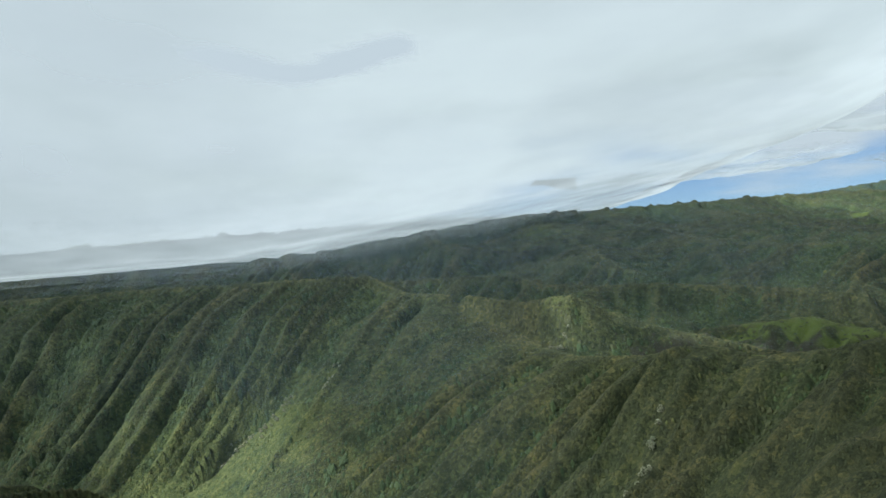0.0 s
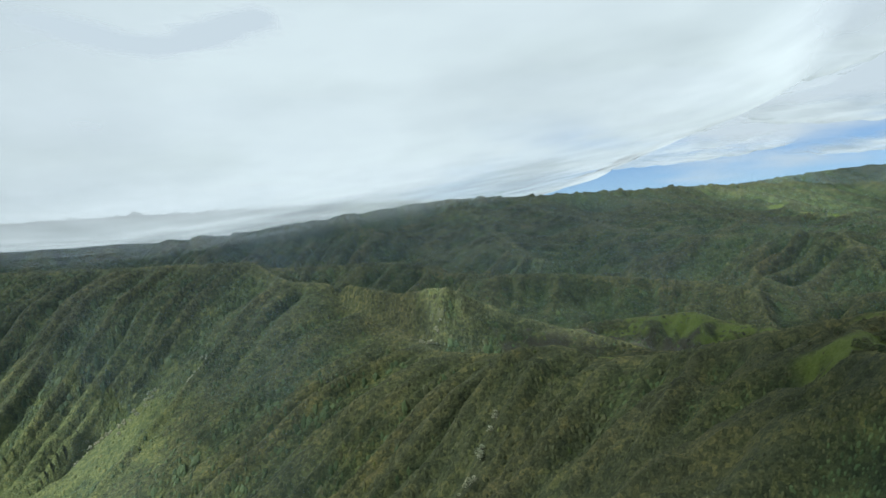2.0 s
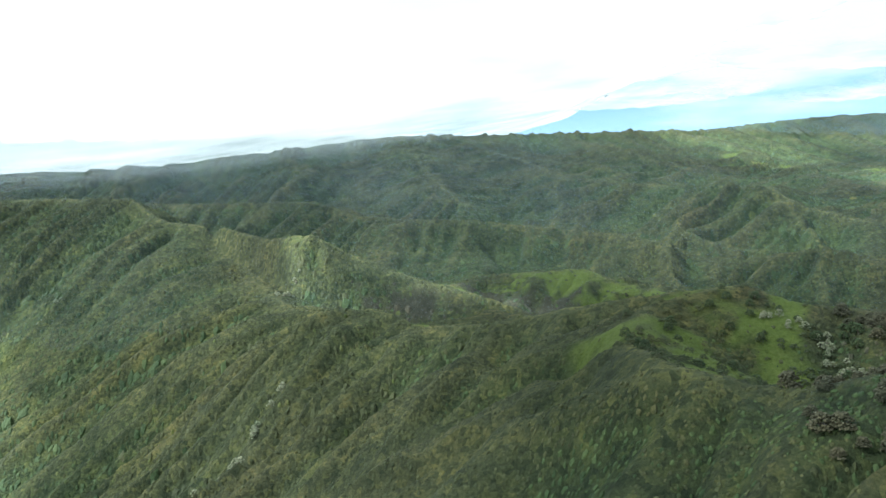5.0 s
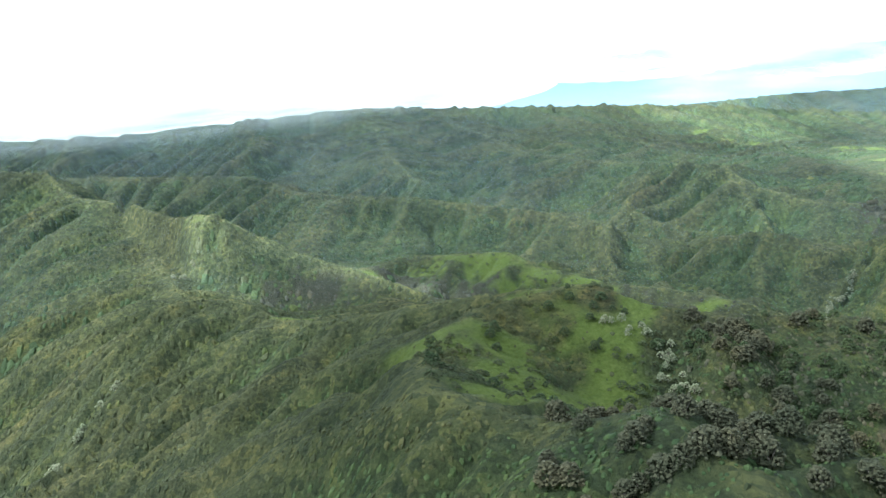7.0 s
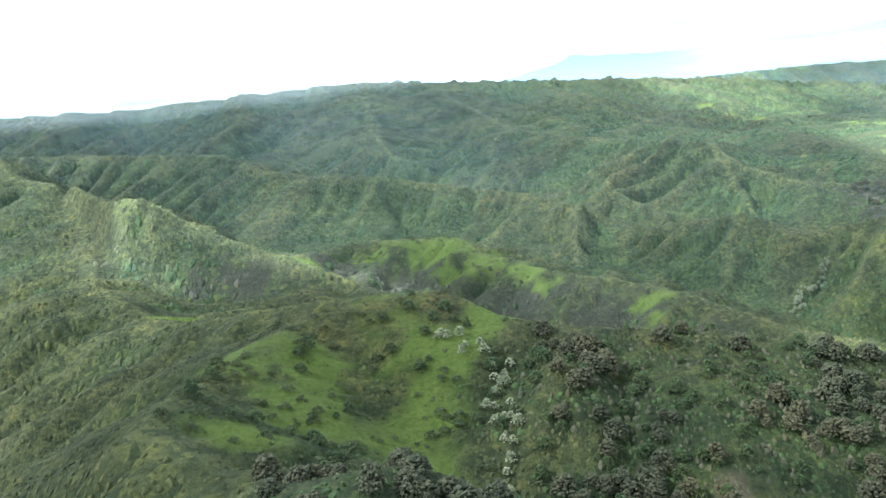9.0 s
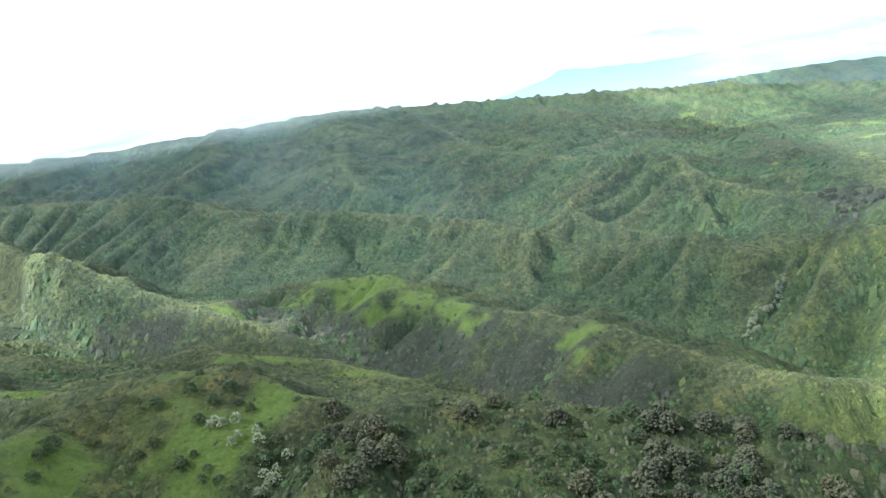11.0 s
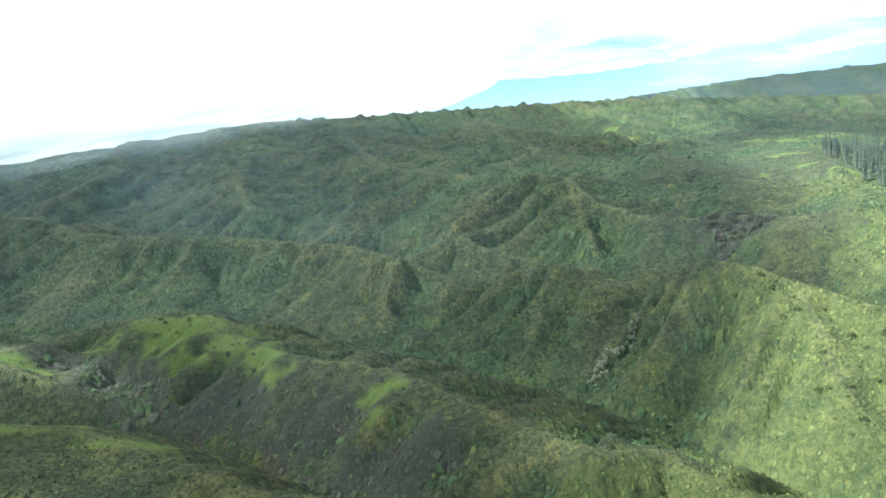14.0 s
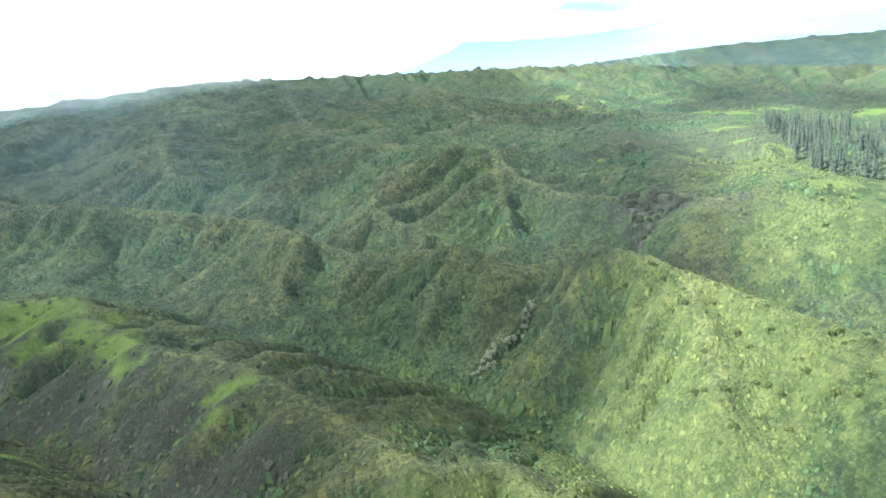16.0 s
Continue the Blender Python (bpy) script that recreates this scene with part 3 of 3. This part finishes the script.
BROWN_ZONES = ((285, 236, 34, 22), (385, 318, 62, 32), (345, 290, 24, 22), (470, 320, 60, 26))
# Sunlit spots: ground and shrubs coloured paler there to add to the sunlight.
SUNLIT_ZONES = ((700, 600, 75, 75), (580, 475, 60, 26), (830, 760, 60, 50), (910, 900, 60, 90), (-235, 715, 90, 60), (125, 697, 40, 7), (640, 540, 60, 40))
GREY_ZONES = ((300, 668, 40, 28), (350, 620, 50, 26), (410, 585, 40, 22), (440, 540, 40, 20), (250, 700, 26, 22), (755, 855, 34, 34), (800, 800, 22, 26), (180, 650, 30, 14))


def patch(spots, x, y, soft=0.5):
    """How far a place lies in one of the ragged patches, 0 to 1."""
    m = np.zeros_like(x)
    rag = rough_noise(x, y, 9, 3, 71) - 0.5
    for cx, cy, rx, ry in spots:
        d = np.sqrt(((x - cx) / rx) ** 2 + ((y - cy) / ry) ** 2) + 2.1 * rag + 0.05
        m = np.maximum(m, np.clip((1.0 + soft / 2 - d) / soft, 0, 1))
    return m


def hillside(x, y):
    """1 on the drier near hill, 0 on the ranges beyond."""
    return np.clip((640 - y) / 120, 0, 1) * np.clip((x + 20) / 80, 0, 1) * np.clip((560 - x) / 120, 0, 1)


def ground():
    gx, gy = GRID_X, GRID_Y
    x, y, z, fold = LAND_X.ravel(), LAND_Y.ravel(), LAND_Z.ravel(), LAND_FOLD.ravel()
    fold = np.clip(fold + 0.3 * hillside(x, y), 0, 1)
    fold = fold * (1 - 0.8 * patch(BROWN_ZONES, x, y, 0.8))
    grass = np.maximum(patch(GRASS, x, y), patch(PASTURE, x, y))
    # sunlight painted in: half-strength grass tone over the sunlit spots
    grass = np.maximum(grass, 0.45 * patch(SUNLIT_ZONES, x, y, 0.9))
    bare = patch(BARE, x, y)
    dry = np.maximum(patch(GREY_ZONES, x, y, 0.7), 0.15 * patch(BROWN_ZONES, x, y, 0.7)) * (1 - grass)
    # straw tone: first term paints sunlight, second is pale growth along the ridges
    crest = 0.4 * patch(SUNLIT_ZONES, x, y, 0.9) + 0.62 * np.clip(1.3 - blend(MAIN_RIDGES, x, y)[0] / 4.2, 0, 1) * np.clip(2.4 * rough_noise(x, y, 30, 3, 47) - 0.5, 0, 1) * (y < 1700)
    z = z + (1 - grass) * 0.9 * (rough_noise(x, y, 7, 2, 90) - 0.5) * np.clip((1700 - y) / 400, 0, 1)
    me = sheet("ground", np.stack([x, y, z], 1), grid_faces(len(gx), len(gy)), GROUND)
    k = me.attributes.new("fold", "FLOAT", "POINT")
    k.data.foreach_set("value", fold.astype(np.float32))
    k = me.attributes.new("dry", "FLOAT", "POINT")
    k.data.foreach_set("value", dry.astype(np.float32))
    k = me.color_attributes.new("cover", "FLOAT_COLOR", "POINT")
    k.data.foreach_set("color", np.stack([grass, bare, crest, grass * 0 + 1], 1).astype(np.float32).ravel())
    return tagged(new("ground", me), "steep gullied hills covered in green scrub", "hills", kind="structure")


ground()
cloud_layer("cloud_bank", 480, 6, 0.9, 61, "broad grey-white cloud bank hanging on the range")
for k in range(2):
    cloud_layer("cloud_veil", 480, -10 - 16 * k, 0.36 - 0.08 * k, 83 + k, "torn veil of mist under the cloud bank", 950.0)
fair_clouds(660, 131)
# haze sheets added one behind another; their feet stand on the valley floors
mist(((-1000, 800), (-450, 745), (-240, 675), (-135, 588), (-45, 478), (15, 380), (50, 270)), 90, 400, 0.015)
mist(((-500, 860), (-250, 800), (0, 650), (140, 625), (255, 625), (340, 605), (400, 555), (470, 488), (545, 425)), 150, 400, 0.02)
mist(((-900, 1010), (-200, 1040), (60, 930), (130, 885), (330, 830), (475, 735), (568, 655), (620, 550), (740, 380)), 130, 400, 0.028)
mist(((-1500, 1250), (0, 1225), (180, 1145), (300, 1085), (440, 970), (640, 820), (790, 650), (1000, 400)), 140, 420, 0.035)
mist(((-1800, 1420), (0, 1440), (545, 1420), (650, 1250), (740, 1110), (960, 900), (1250, 600)), 200, 440, 0.04)
mist(((-1800, 1600), (0, 1700), (700, 1700), (1400, 1500), (2300, 1300)), 220, 460, 0.05)
mist(((900, 2600), (1800, 2450), (3200, 2200)), 200, 560, 0.14, 1.0)


# ---- low growth that nobody could count ----
def growth(name, x, y, z, gx, gy, size, tall, mat, label, category, seed=0, segments=4, rings=((1.05, -1.3), (0.74, 0.55))):
    """Uneven leafy domes that lean into the slope, one at each place, joined."""
    rng = np.random.default_rng(seed)
    n = len(x)
    per = len(rings) * segments + 1
    v = np.zeros((n, per, 3))
    turn = rng.random(n) * 6.28
    for r, (rad, up) in enumerate(rings):
        for k in range(segments):
            i = r * segments + k
            ang = turn + 6.2832 * (k + 0.5 * r) / segments
            far = rad * (0.60 + 0.75 * rng.random(n)) * size
            v[:, i, 0], v[:, i, 1] = far * np.cos(ang), far * np.sin(ang)
            v[:, i, 2] = tall * (up + 0.45 * (rng.random(n) - 0.5))
    v[:, -1, :2] = (rng.random((n, 2)) - 0.5) * size[:, None] * 0.7
    v[:, -1, 2] = tall * (0.8 + 0.6 * rng.random(n))
    v[:, :, 2] += v[:, :, 0] * gx[:, None] + v[:, :, 1] * gy[:, None]
    v += np.stack([x, y, z], 1)[:, None, :]
    f = []
    for r in range(len(rings) - 1):
        for k in range(segments):
            a, b = r * segments + k, r * segments + (k + 1) % segments
            c, d = a + segments, b + segments
            f += [(a, b, c), (b, d, c)]
    top = (len(rings) - 1) * segments
    f += [(top + k, top + (k + 1) % segments, per - 1) for k in range(segments)]
    f = np.array(f)
    faces = (np.arange(n)[:, None, None] * per + f[None]).reshape(-1, 3)
    me = sheet(name, v.reshape(-1, 3), faces, mat, False)
    return tagged(new(name, me), label, category, kind="stuff")


def scatter(x0, x1, y0, y1, space, seed):
    rng = np.random.default_rng(seed)
    gx, gy = np.meshgrid(np.arange(x0, x1, space), np.arange(y0, y1, space))
    x, y = gx.ravel(), gy.ravel()
    return x + (rng.random(len(x)) - 0.5) * space * 1.1, y + (rng.random(len(x)) - 0.5) * space * 1.1


for k, (x0, x1, y0, y1, space) in enumerate(((60, 445, 205, 400, 2.1), (-420, 760, 120, 600, 3.6), (-620, 1000, 600, 900, 5.0),
                                             (-900, 1300, 900, 1350, 7.0), (-1400, 2000, 1350, 2150, 11.0))):
    x, y = scatter(x0, x1, y0, y1, space, 100 + k)
    rng = np.random.default_rng(7 + k)
    keep = (x > -0.62 * y - 20) & (x < 0.70 * y + 340)
    keep &= np.maximum(patch(GRASS, x, y), patch(PASTURE, x, y)) < 0.25 + 0.9 * rng.random(len(x)) ** 4
    keep &= (blend(MAIN_RIDGES, x, y)[0] > 2.0) | (rng.random(len(x)) < 0.45)
    if k == 1:
        keep &= ~((x > 60) & (x < 445) & (y > 205) & (y < 400))
    x, y = x[keep], y[keep]
    z, fold = land(x, y, True)
    east, west, north, south = land(x + 2, y), land(x - 2, y), land(x, y + 2), land(x, y - 2)
    gx, gy = (east - west) / 4, (north - south) / 4
    even = np.abs(east + west - 2 * z) + np.abs(north + south - 2 * z) < (4.0, 3.0, 2.5, 2.0, 2.0)[k]
    x, y, z, fold, gx, gy = x[even], y[even], z[even], fold[even], gx[even], gy[even]
    wooded = patch(BROWN_ZONES, x, y, 0.8)
    fold = fold * (1 - 0.9 * wooded)
    chance_of = rng.random(len(x))
    size = space * (0.19 + 0.24 * rng.random(len(x)) ** 2) * (0.7 + 0.6 * rough_noise(x, y, 26, 3, 58)) * (1.12 - 0.24 * fold)
    if k in (1, 2, 3):
        size = size * (1 + 0.8 * (fold < 0.38) * (rng.random(len(x)) < 0.5) * (patch(SUNLIT_ZONES, x, y, 0.9) < 0.1))
    tall = size * (0.34 + 0.42 * rng.random(len(x)))
    grey = (patch(GREY_ZONES, x, y, 0.8) * 0.75 > chance_of)
    brown = (wooded * 0.5 > chance_of) & ~grey & (y > 264)
    # paler shrubs carry the painted sunlight; a few more are strewn at random
    light = (patch(SUNLIT_ZONES, x, y, 0.9) * 1.3 > chance_of) & ~grey & ~brown
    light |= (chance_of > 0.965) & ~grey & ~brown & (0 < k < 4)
    size, tall = size * (1 + 0.1 * brown), tall * (1 + 0.8 * brown)
    olive = (fold + 0.3 * hillside(x, y) * (1 - wooded) + 0.16 * (rng.random(len(x)) - 0.5) + 0.9 * (rough_noise(x, y, 120, 3, 77) - 0.5) > 0.55) & ~grey & ~brown & ~light
    for name, mat, sel, label, category in (("green_scrub", SCRUB, ~grey & ~brown & ~light & ~olive, "dense green scrub in the gullies", "scrub"),
                                            ("olive_scrub", OLIVE, olive, "dense olive-brown scrub on the spurs", "scrub"),
                                            ("light_shrubs", LIGHT, light, "yellow-green shrubs, thickest where sunlight is painted on the slopes", "shrubs"),
                                            ("grey_brush", GREY, grey, "leafless grey-brown brush in the hollow", "brush"),
                                            ("brown_brush", BROWN, brown, "brown dry brush on the near hill", "brush")):
        if sel.any():
            growth(name, x[sel], y[sel], z[sel], gx[sel], gy[sel], size[sel], tall[sel], mat, label, category, 30 + k)


# ---- trees that stand out one by one ----
def part(name, bm, mat, parent, label=""):
    me = bpy.data.meshes.new(name)
    for face in bm.faces:
        face.smooth = False
    bm.to_mesh(me)
    bm.free()
    me.materials.append(mat)
    ob = new(name, me)
    ob.parent = parent
    return tagged(ob, label)


def stem(bm, a, b, r0, r1, sides=6):
    """A tapered limb from a to b."""
    a, b = Vector(a), Vector(b)
    turn = (b - a).to_track_quat("Z", "Y").to_matrix().to_4x4()
    made = bmesh.ops.create_cone(bm, segments=sides, radius1=r0, radius2=r1, depth=(b - a).length, cap_ends=True)
    bmesh.ops.transform(bm, matrix=Matrix.Translation((a + b) / 2) @ turn, verts=made["verts"])


def leaf_clump(bm, place, size, rng):
    """A ragged tuft of leaves."""
    turn = Euler((rng.random() * 3, rng.random() * 3, rng.random() * 3)).to_matrix()
    tips = []
    for way in ((1, 0, 0), (0, 1, 0), (-1, 0, 0), (0, -1, 0), (0, 0, 1), (0, 0, -1)):
        v = turn @ Vector(way) * size * (0.65 + 0.7 * rng.random())
        tips.append(bm.verts.new((place[0] + v.x, place[1] + v.y, place[2] + 0.85 * v.z)))
    for k in range(4):
        bm.faces.new((tips[k], tips[(k + 1) % 4], tips[4]))
        bm.faces.new((tips[(k + 1) % 4], tips[k], tips[5]))


def broad_tree(name, label, mat, tall, wide, clumps, seed, low=0.35):
    """A tree with a forked trunk and an uneven crown of leaf clumps with gaps between them."""
    rng = random.Random(seed)
    tree = tagged(new(name), label, "tree")
    bm = bmesh.new()
    fork = tall * low
    stem(bm, (0, 0, -1.2), (0.1, 0, fork), tall * 0.035, tall * 0.024)
    tips = []
    for k in range(5):
        a = 6.28 * k / 5 + rng.random()
        tip = (math.cos(a) * wide * 0.55, math.sin(a) * wide * 0.55, tall * (0.58 + 0.28 * rng.random()))
        stem(bm, (0.1, 0, fork * 0.9), tip, tall * 0.018, tall * 0.006, 4)
        tips.append(tip)
    part("trunk", bm, BARK, tree, "grey forked trunk")
    bm = bmesh.new()
    for k in range(clumps):
        a, up = rng.random() * 6.28, rng.random()
        reach = wide * (0.35 + 0.65 * rng.random() ** 0.5) * (1 - 0.65 * up ** 2)
        leaf_clump(bm, (math.cos(a) * reach, math.sin(a) * reach, tall * (low + (0.95 - low) * up)), wide * (0.09 + 0.12 * rng.random()), rng)
    part("crown", bm, mat, tree)
    return tree


def conifer(name, label, tall, wide, seed):
    """A narrow column of drooping tiers round one straight trunk."""
    rng = random.Random(seed)
    tree = tagged(new(name), label, "tree")
    bm = bmesh.new()
    stem(bm, (0, 0, -1.0), (0, 0, tall * 0.97), tall * 0.016, 0.05)
    part("trunk", bm, BARK, tree, "straight grey trunk")
    bm = bmesh.new()
    tiers = 14
    for k in range(tiers):
        u = k / tiers
        z, r = tall * (0.14 + 0.84 * u), wide * (1 - u) ** 0.55 * (0.75 + 0.5 * rng.random())
        hub = bm.verts.new((0, 0, z + tall * 0.05))
        ring = []
        for i in range(9):
            a = 6.28 * i / 9 + rng.random() * 0.4
            far = r * (0.55 + 0.7 * rng.random())
            ring.append(bm.verts.new((math.cos(a) * far, math.sin(a) * far, z - tall * 0.02 * rng.random())))
        low = bm.verts.new((0, 0, z - tall * 0.01))
        for i in range(9):
            bm.faces.new((hub, ring[i], ring[(i + 1) % 9]))
            bm.faces.new((low, ring[(i + 1) % 9], ring[i]))
    part("crown", bm, NEEDLES, tree)
    return tree


def plant(kinds, places, group, seed, smallest=0.7, largest=1.25):
    """Copies of the kinds, on the ground at the places, turned and sized by chance."""
    rng = random.Random(seed)
    x, y = np.array([p[0] for p in places], float), np.array([p[1] for p in places], float)
    for px, py, pz in zip(x, y, land(x, y)):
        kind = rng.choice(kinds)
        s = smallest + (largest - smallest) * rng.random()
        tagged(copy_thing(kind, pose(px, py, pz, 0, 0, rng.random() * 360) @ Matrix.Diagonal((s, s, s * (0.85 + 0.3 * rng.random()), 1))), group=group)


def strewn(x0, x1, y0, y1, count, seed):
    rng = random.Random(seed)
    return [(x0 + (x1 - x0) * rng.random(), y0 + (y1 - y0) * rng.random()) for _ in range(count)]


def clumped(x0, x1, y0, y1, count, seed, above):
    """Places that draw together in ragged groups."""
    places = strewn(x0, x1, y0, y1, count, seed)
    dense = rough_noise(np.array([p[0] for p in places]), np.array([p[1] for p in places]), 16, 2, seed + 60)
    return [p for p, d in zip(places, dense) if d > above]


def along(line, count, spread, seed):
    rng = random.Random(seed)
    out = []
    for _ in range(count):
        k = rng.randrange(len(line) - 1)
        f = rng.random()
        out.append(tuple(a + f * (b - a) + rng.gauss(0, spread) for a, b in zip(line[k], line[k + 1])))
    return out


def retire(kinds):
    """The patterns themselves stand out of the way as ordinary trees."""
    for k, tree in enumerate(kinds):
        px, py = 700 + 13 * k, -300 - 9 * k
        tree.matrix_basis = pose(px, py, float(land(np.array([px]), np.array([py]))[0]))


brown_kinds = [broad_tree("brown_tree", "brown-leaved tree with a broad ragged crown", BROWN, 5.2, 3.5, 170, 300 + k, 0.12) for k in range(4)]
olive_kinds = [broad_tree("green_tree", "dark green tree with a rounded crown", DARK_LEAF, 4.0, 2.7, 115, 320 + k, 0.12) for k in range(3)]
light_kinds = [broad_tree("light_green_tree", "small yellow-green tree with a broad crown", LIGHT, 2.6, 2.5, 90, 330 + k, 0.1) for k in range(3)]
pale_kinds = [broad_tree("pale_tree", "pale silvery-leaved tree growing in a gully", PALE, 2.8, 1.6, 70, 340 + k, 0.2) for k in range(3)]
bush_kinds = [broad_tree("bush", "low round olive-green bush on the grass", BUSH, 1.4, 1.5, 60, 360 + k, 0.05) for k in range(3)]
pine_kinds = [conifer("pine_tree", "tall narrow grey-green pine in a grove", 24, 2.7, 380 + k) for k in range(4)]

plant(brown_kinds, clumped(326, 446, 274, 348, 340, 1, 0.48) + clumped(255, 320, 222, 264, 90, 23, 0.42), "brown trees on the near hill", 11, 0.4, 0.95)
plant(olive_kinds, strewn(312, 450, 262, 350, 230, 3) + clumped(240, 312, 280, 372, 90, 4, 0.52), "green trees on the near hill", 12, 0.3, 0.85)
plant(light_kinds, strewn(790, 960, 720, 1000, 110, 21) + strewn(640, 745, 530, 680, 90, 22), "light green trees on the eastern slopes", 22, 0.4, 1.0)
plant(brown_kinds, strewn(735, 775, 825, 885, 45, 5), "brown trees in the saddle", 13, 0.6, 1.0)
plant(pale_kinds, along(((303, 349), (309, 342), (317, 338), (314, 323), (319, 316), (313, 290)), 32, 1.6, 6), "pale trees in the gullies", 14, 0.7, 1.2)
plant(pale_kinds, along(((616, 705), (603, 694), (588, 690), (574, 669)), 60, 1.7, 7), "pale trees in the gullies", 15, 0.7, 1.15)
plant(pale_kinds, along(((-215, 725), (-190, 728), (-173, 735), (-150, 755)), 40, 4, 8) + along(((60, 380), (78, 397), (98, 415), (112, 440)), 26, 2, 9)
      + along(((-108, 748), (-120, 735)), 8, 4, 10) + along(((95, 668), (88, 660)), 12, 4, 17), "pale trees in the gullies", 16, 0.8, 1.5)
plant(bush_kinds, strewn(258, 338, 704, 738, 70, 11) + strewn(335, 375, 655, 685, 12, 12) + strewn(245, 335, 538, 572, 28, 13) + clumped(238, 322, 280, 374, 300, 19, 0.47), "bushes on the grass", 17, 0.4, 1.3)
plant(pine_kinds, [(x + 0.36 * (y - 880), y) for x, y in strewn(912, 1000, 850, 1240, 186, 14) + strewn(1000, 1180, 850, 1240, 108, 15)], "pines of the grove", 18, 0.75, 1.15)
for kinds in (brown_kinds, olive_kinds, light_kinds, pale_kinds, bush_kinds, pine_kinds):
    retire(kinds)
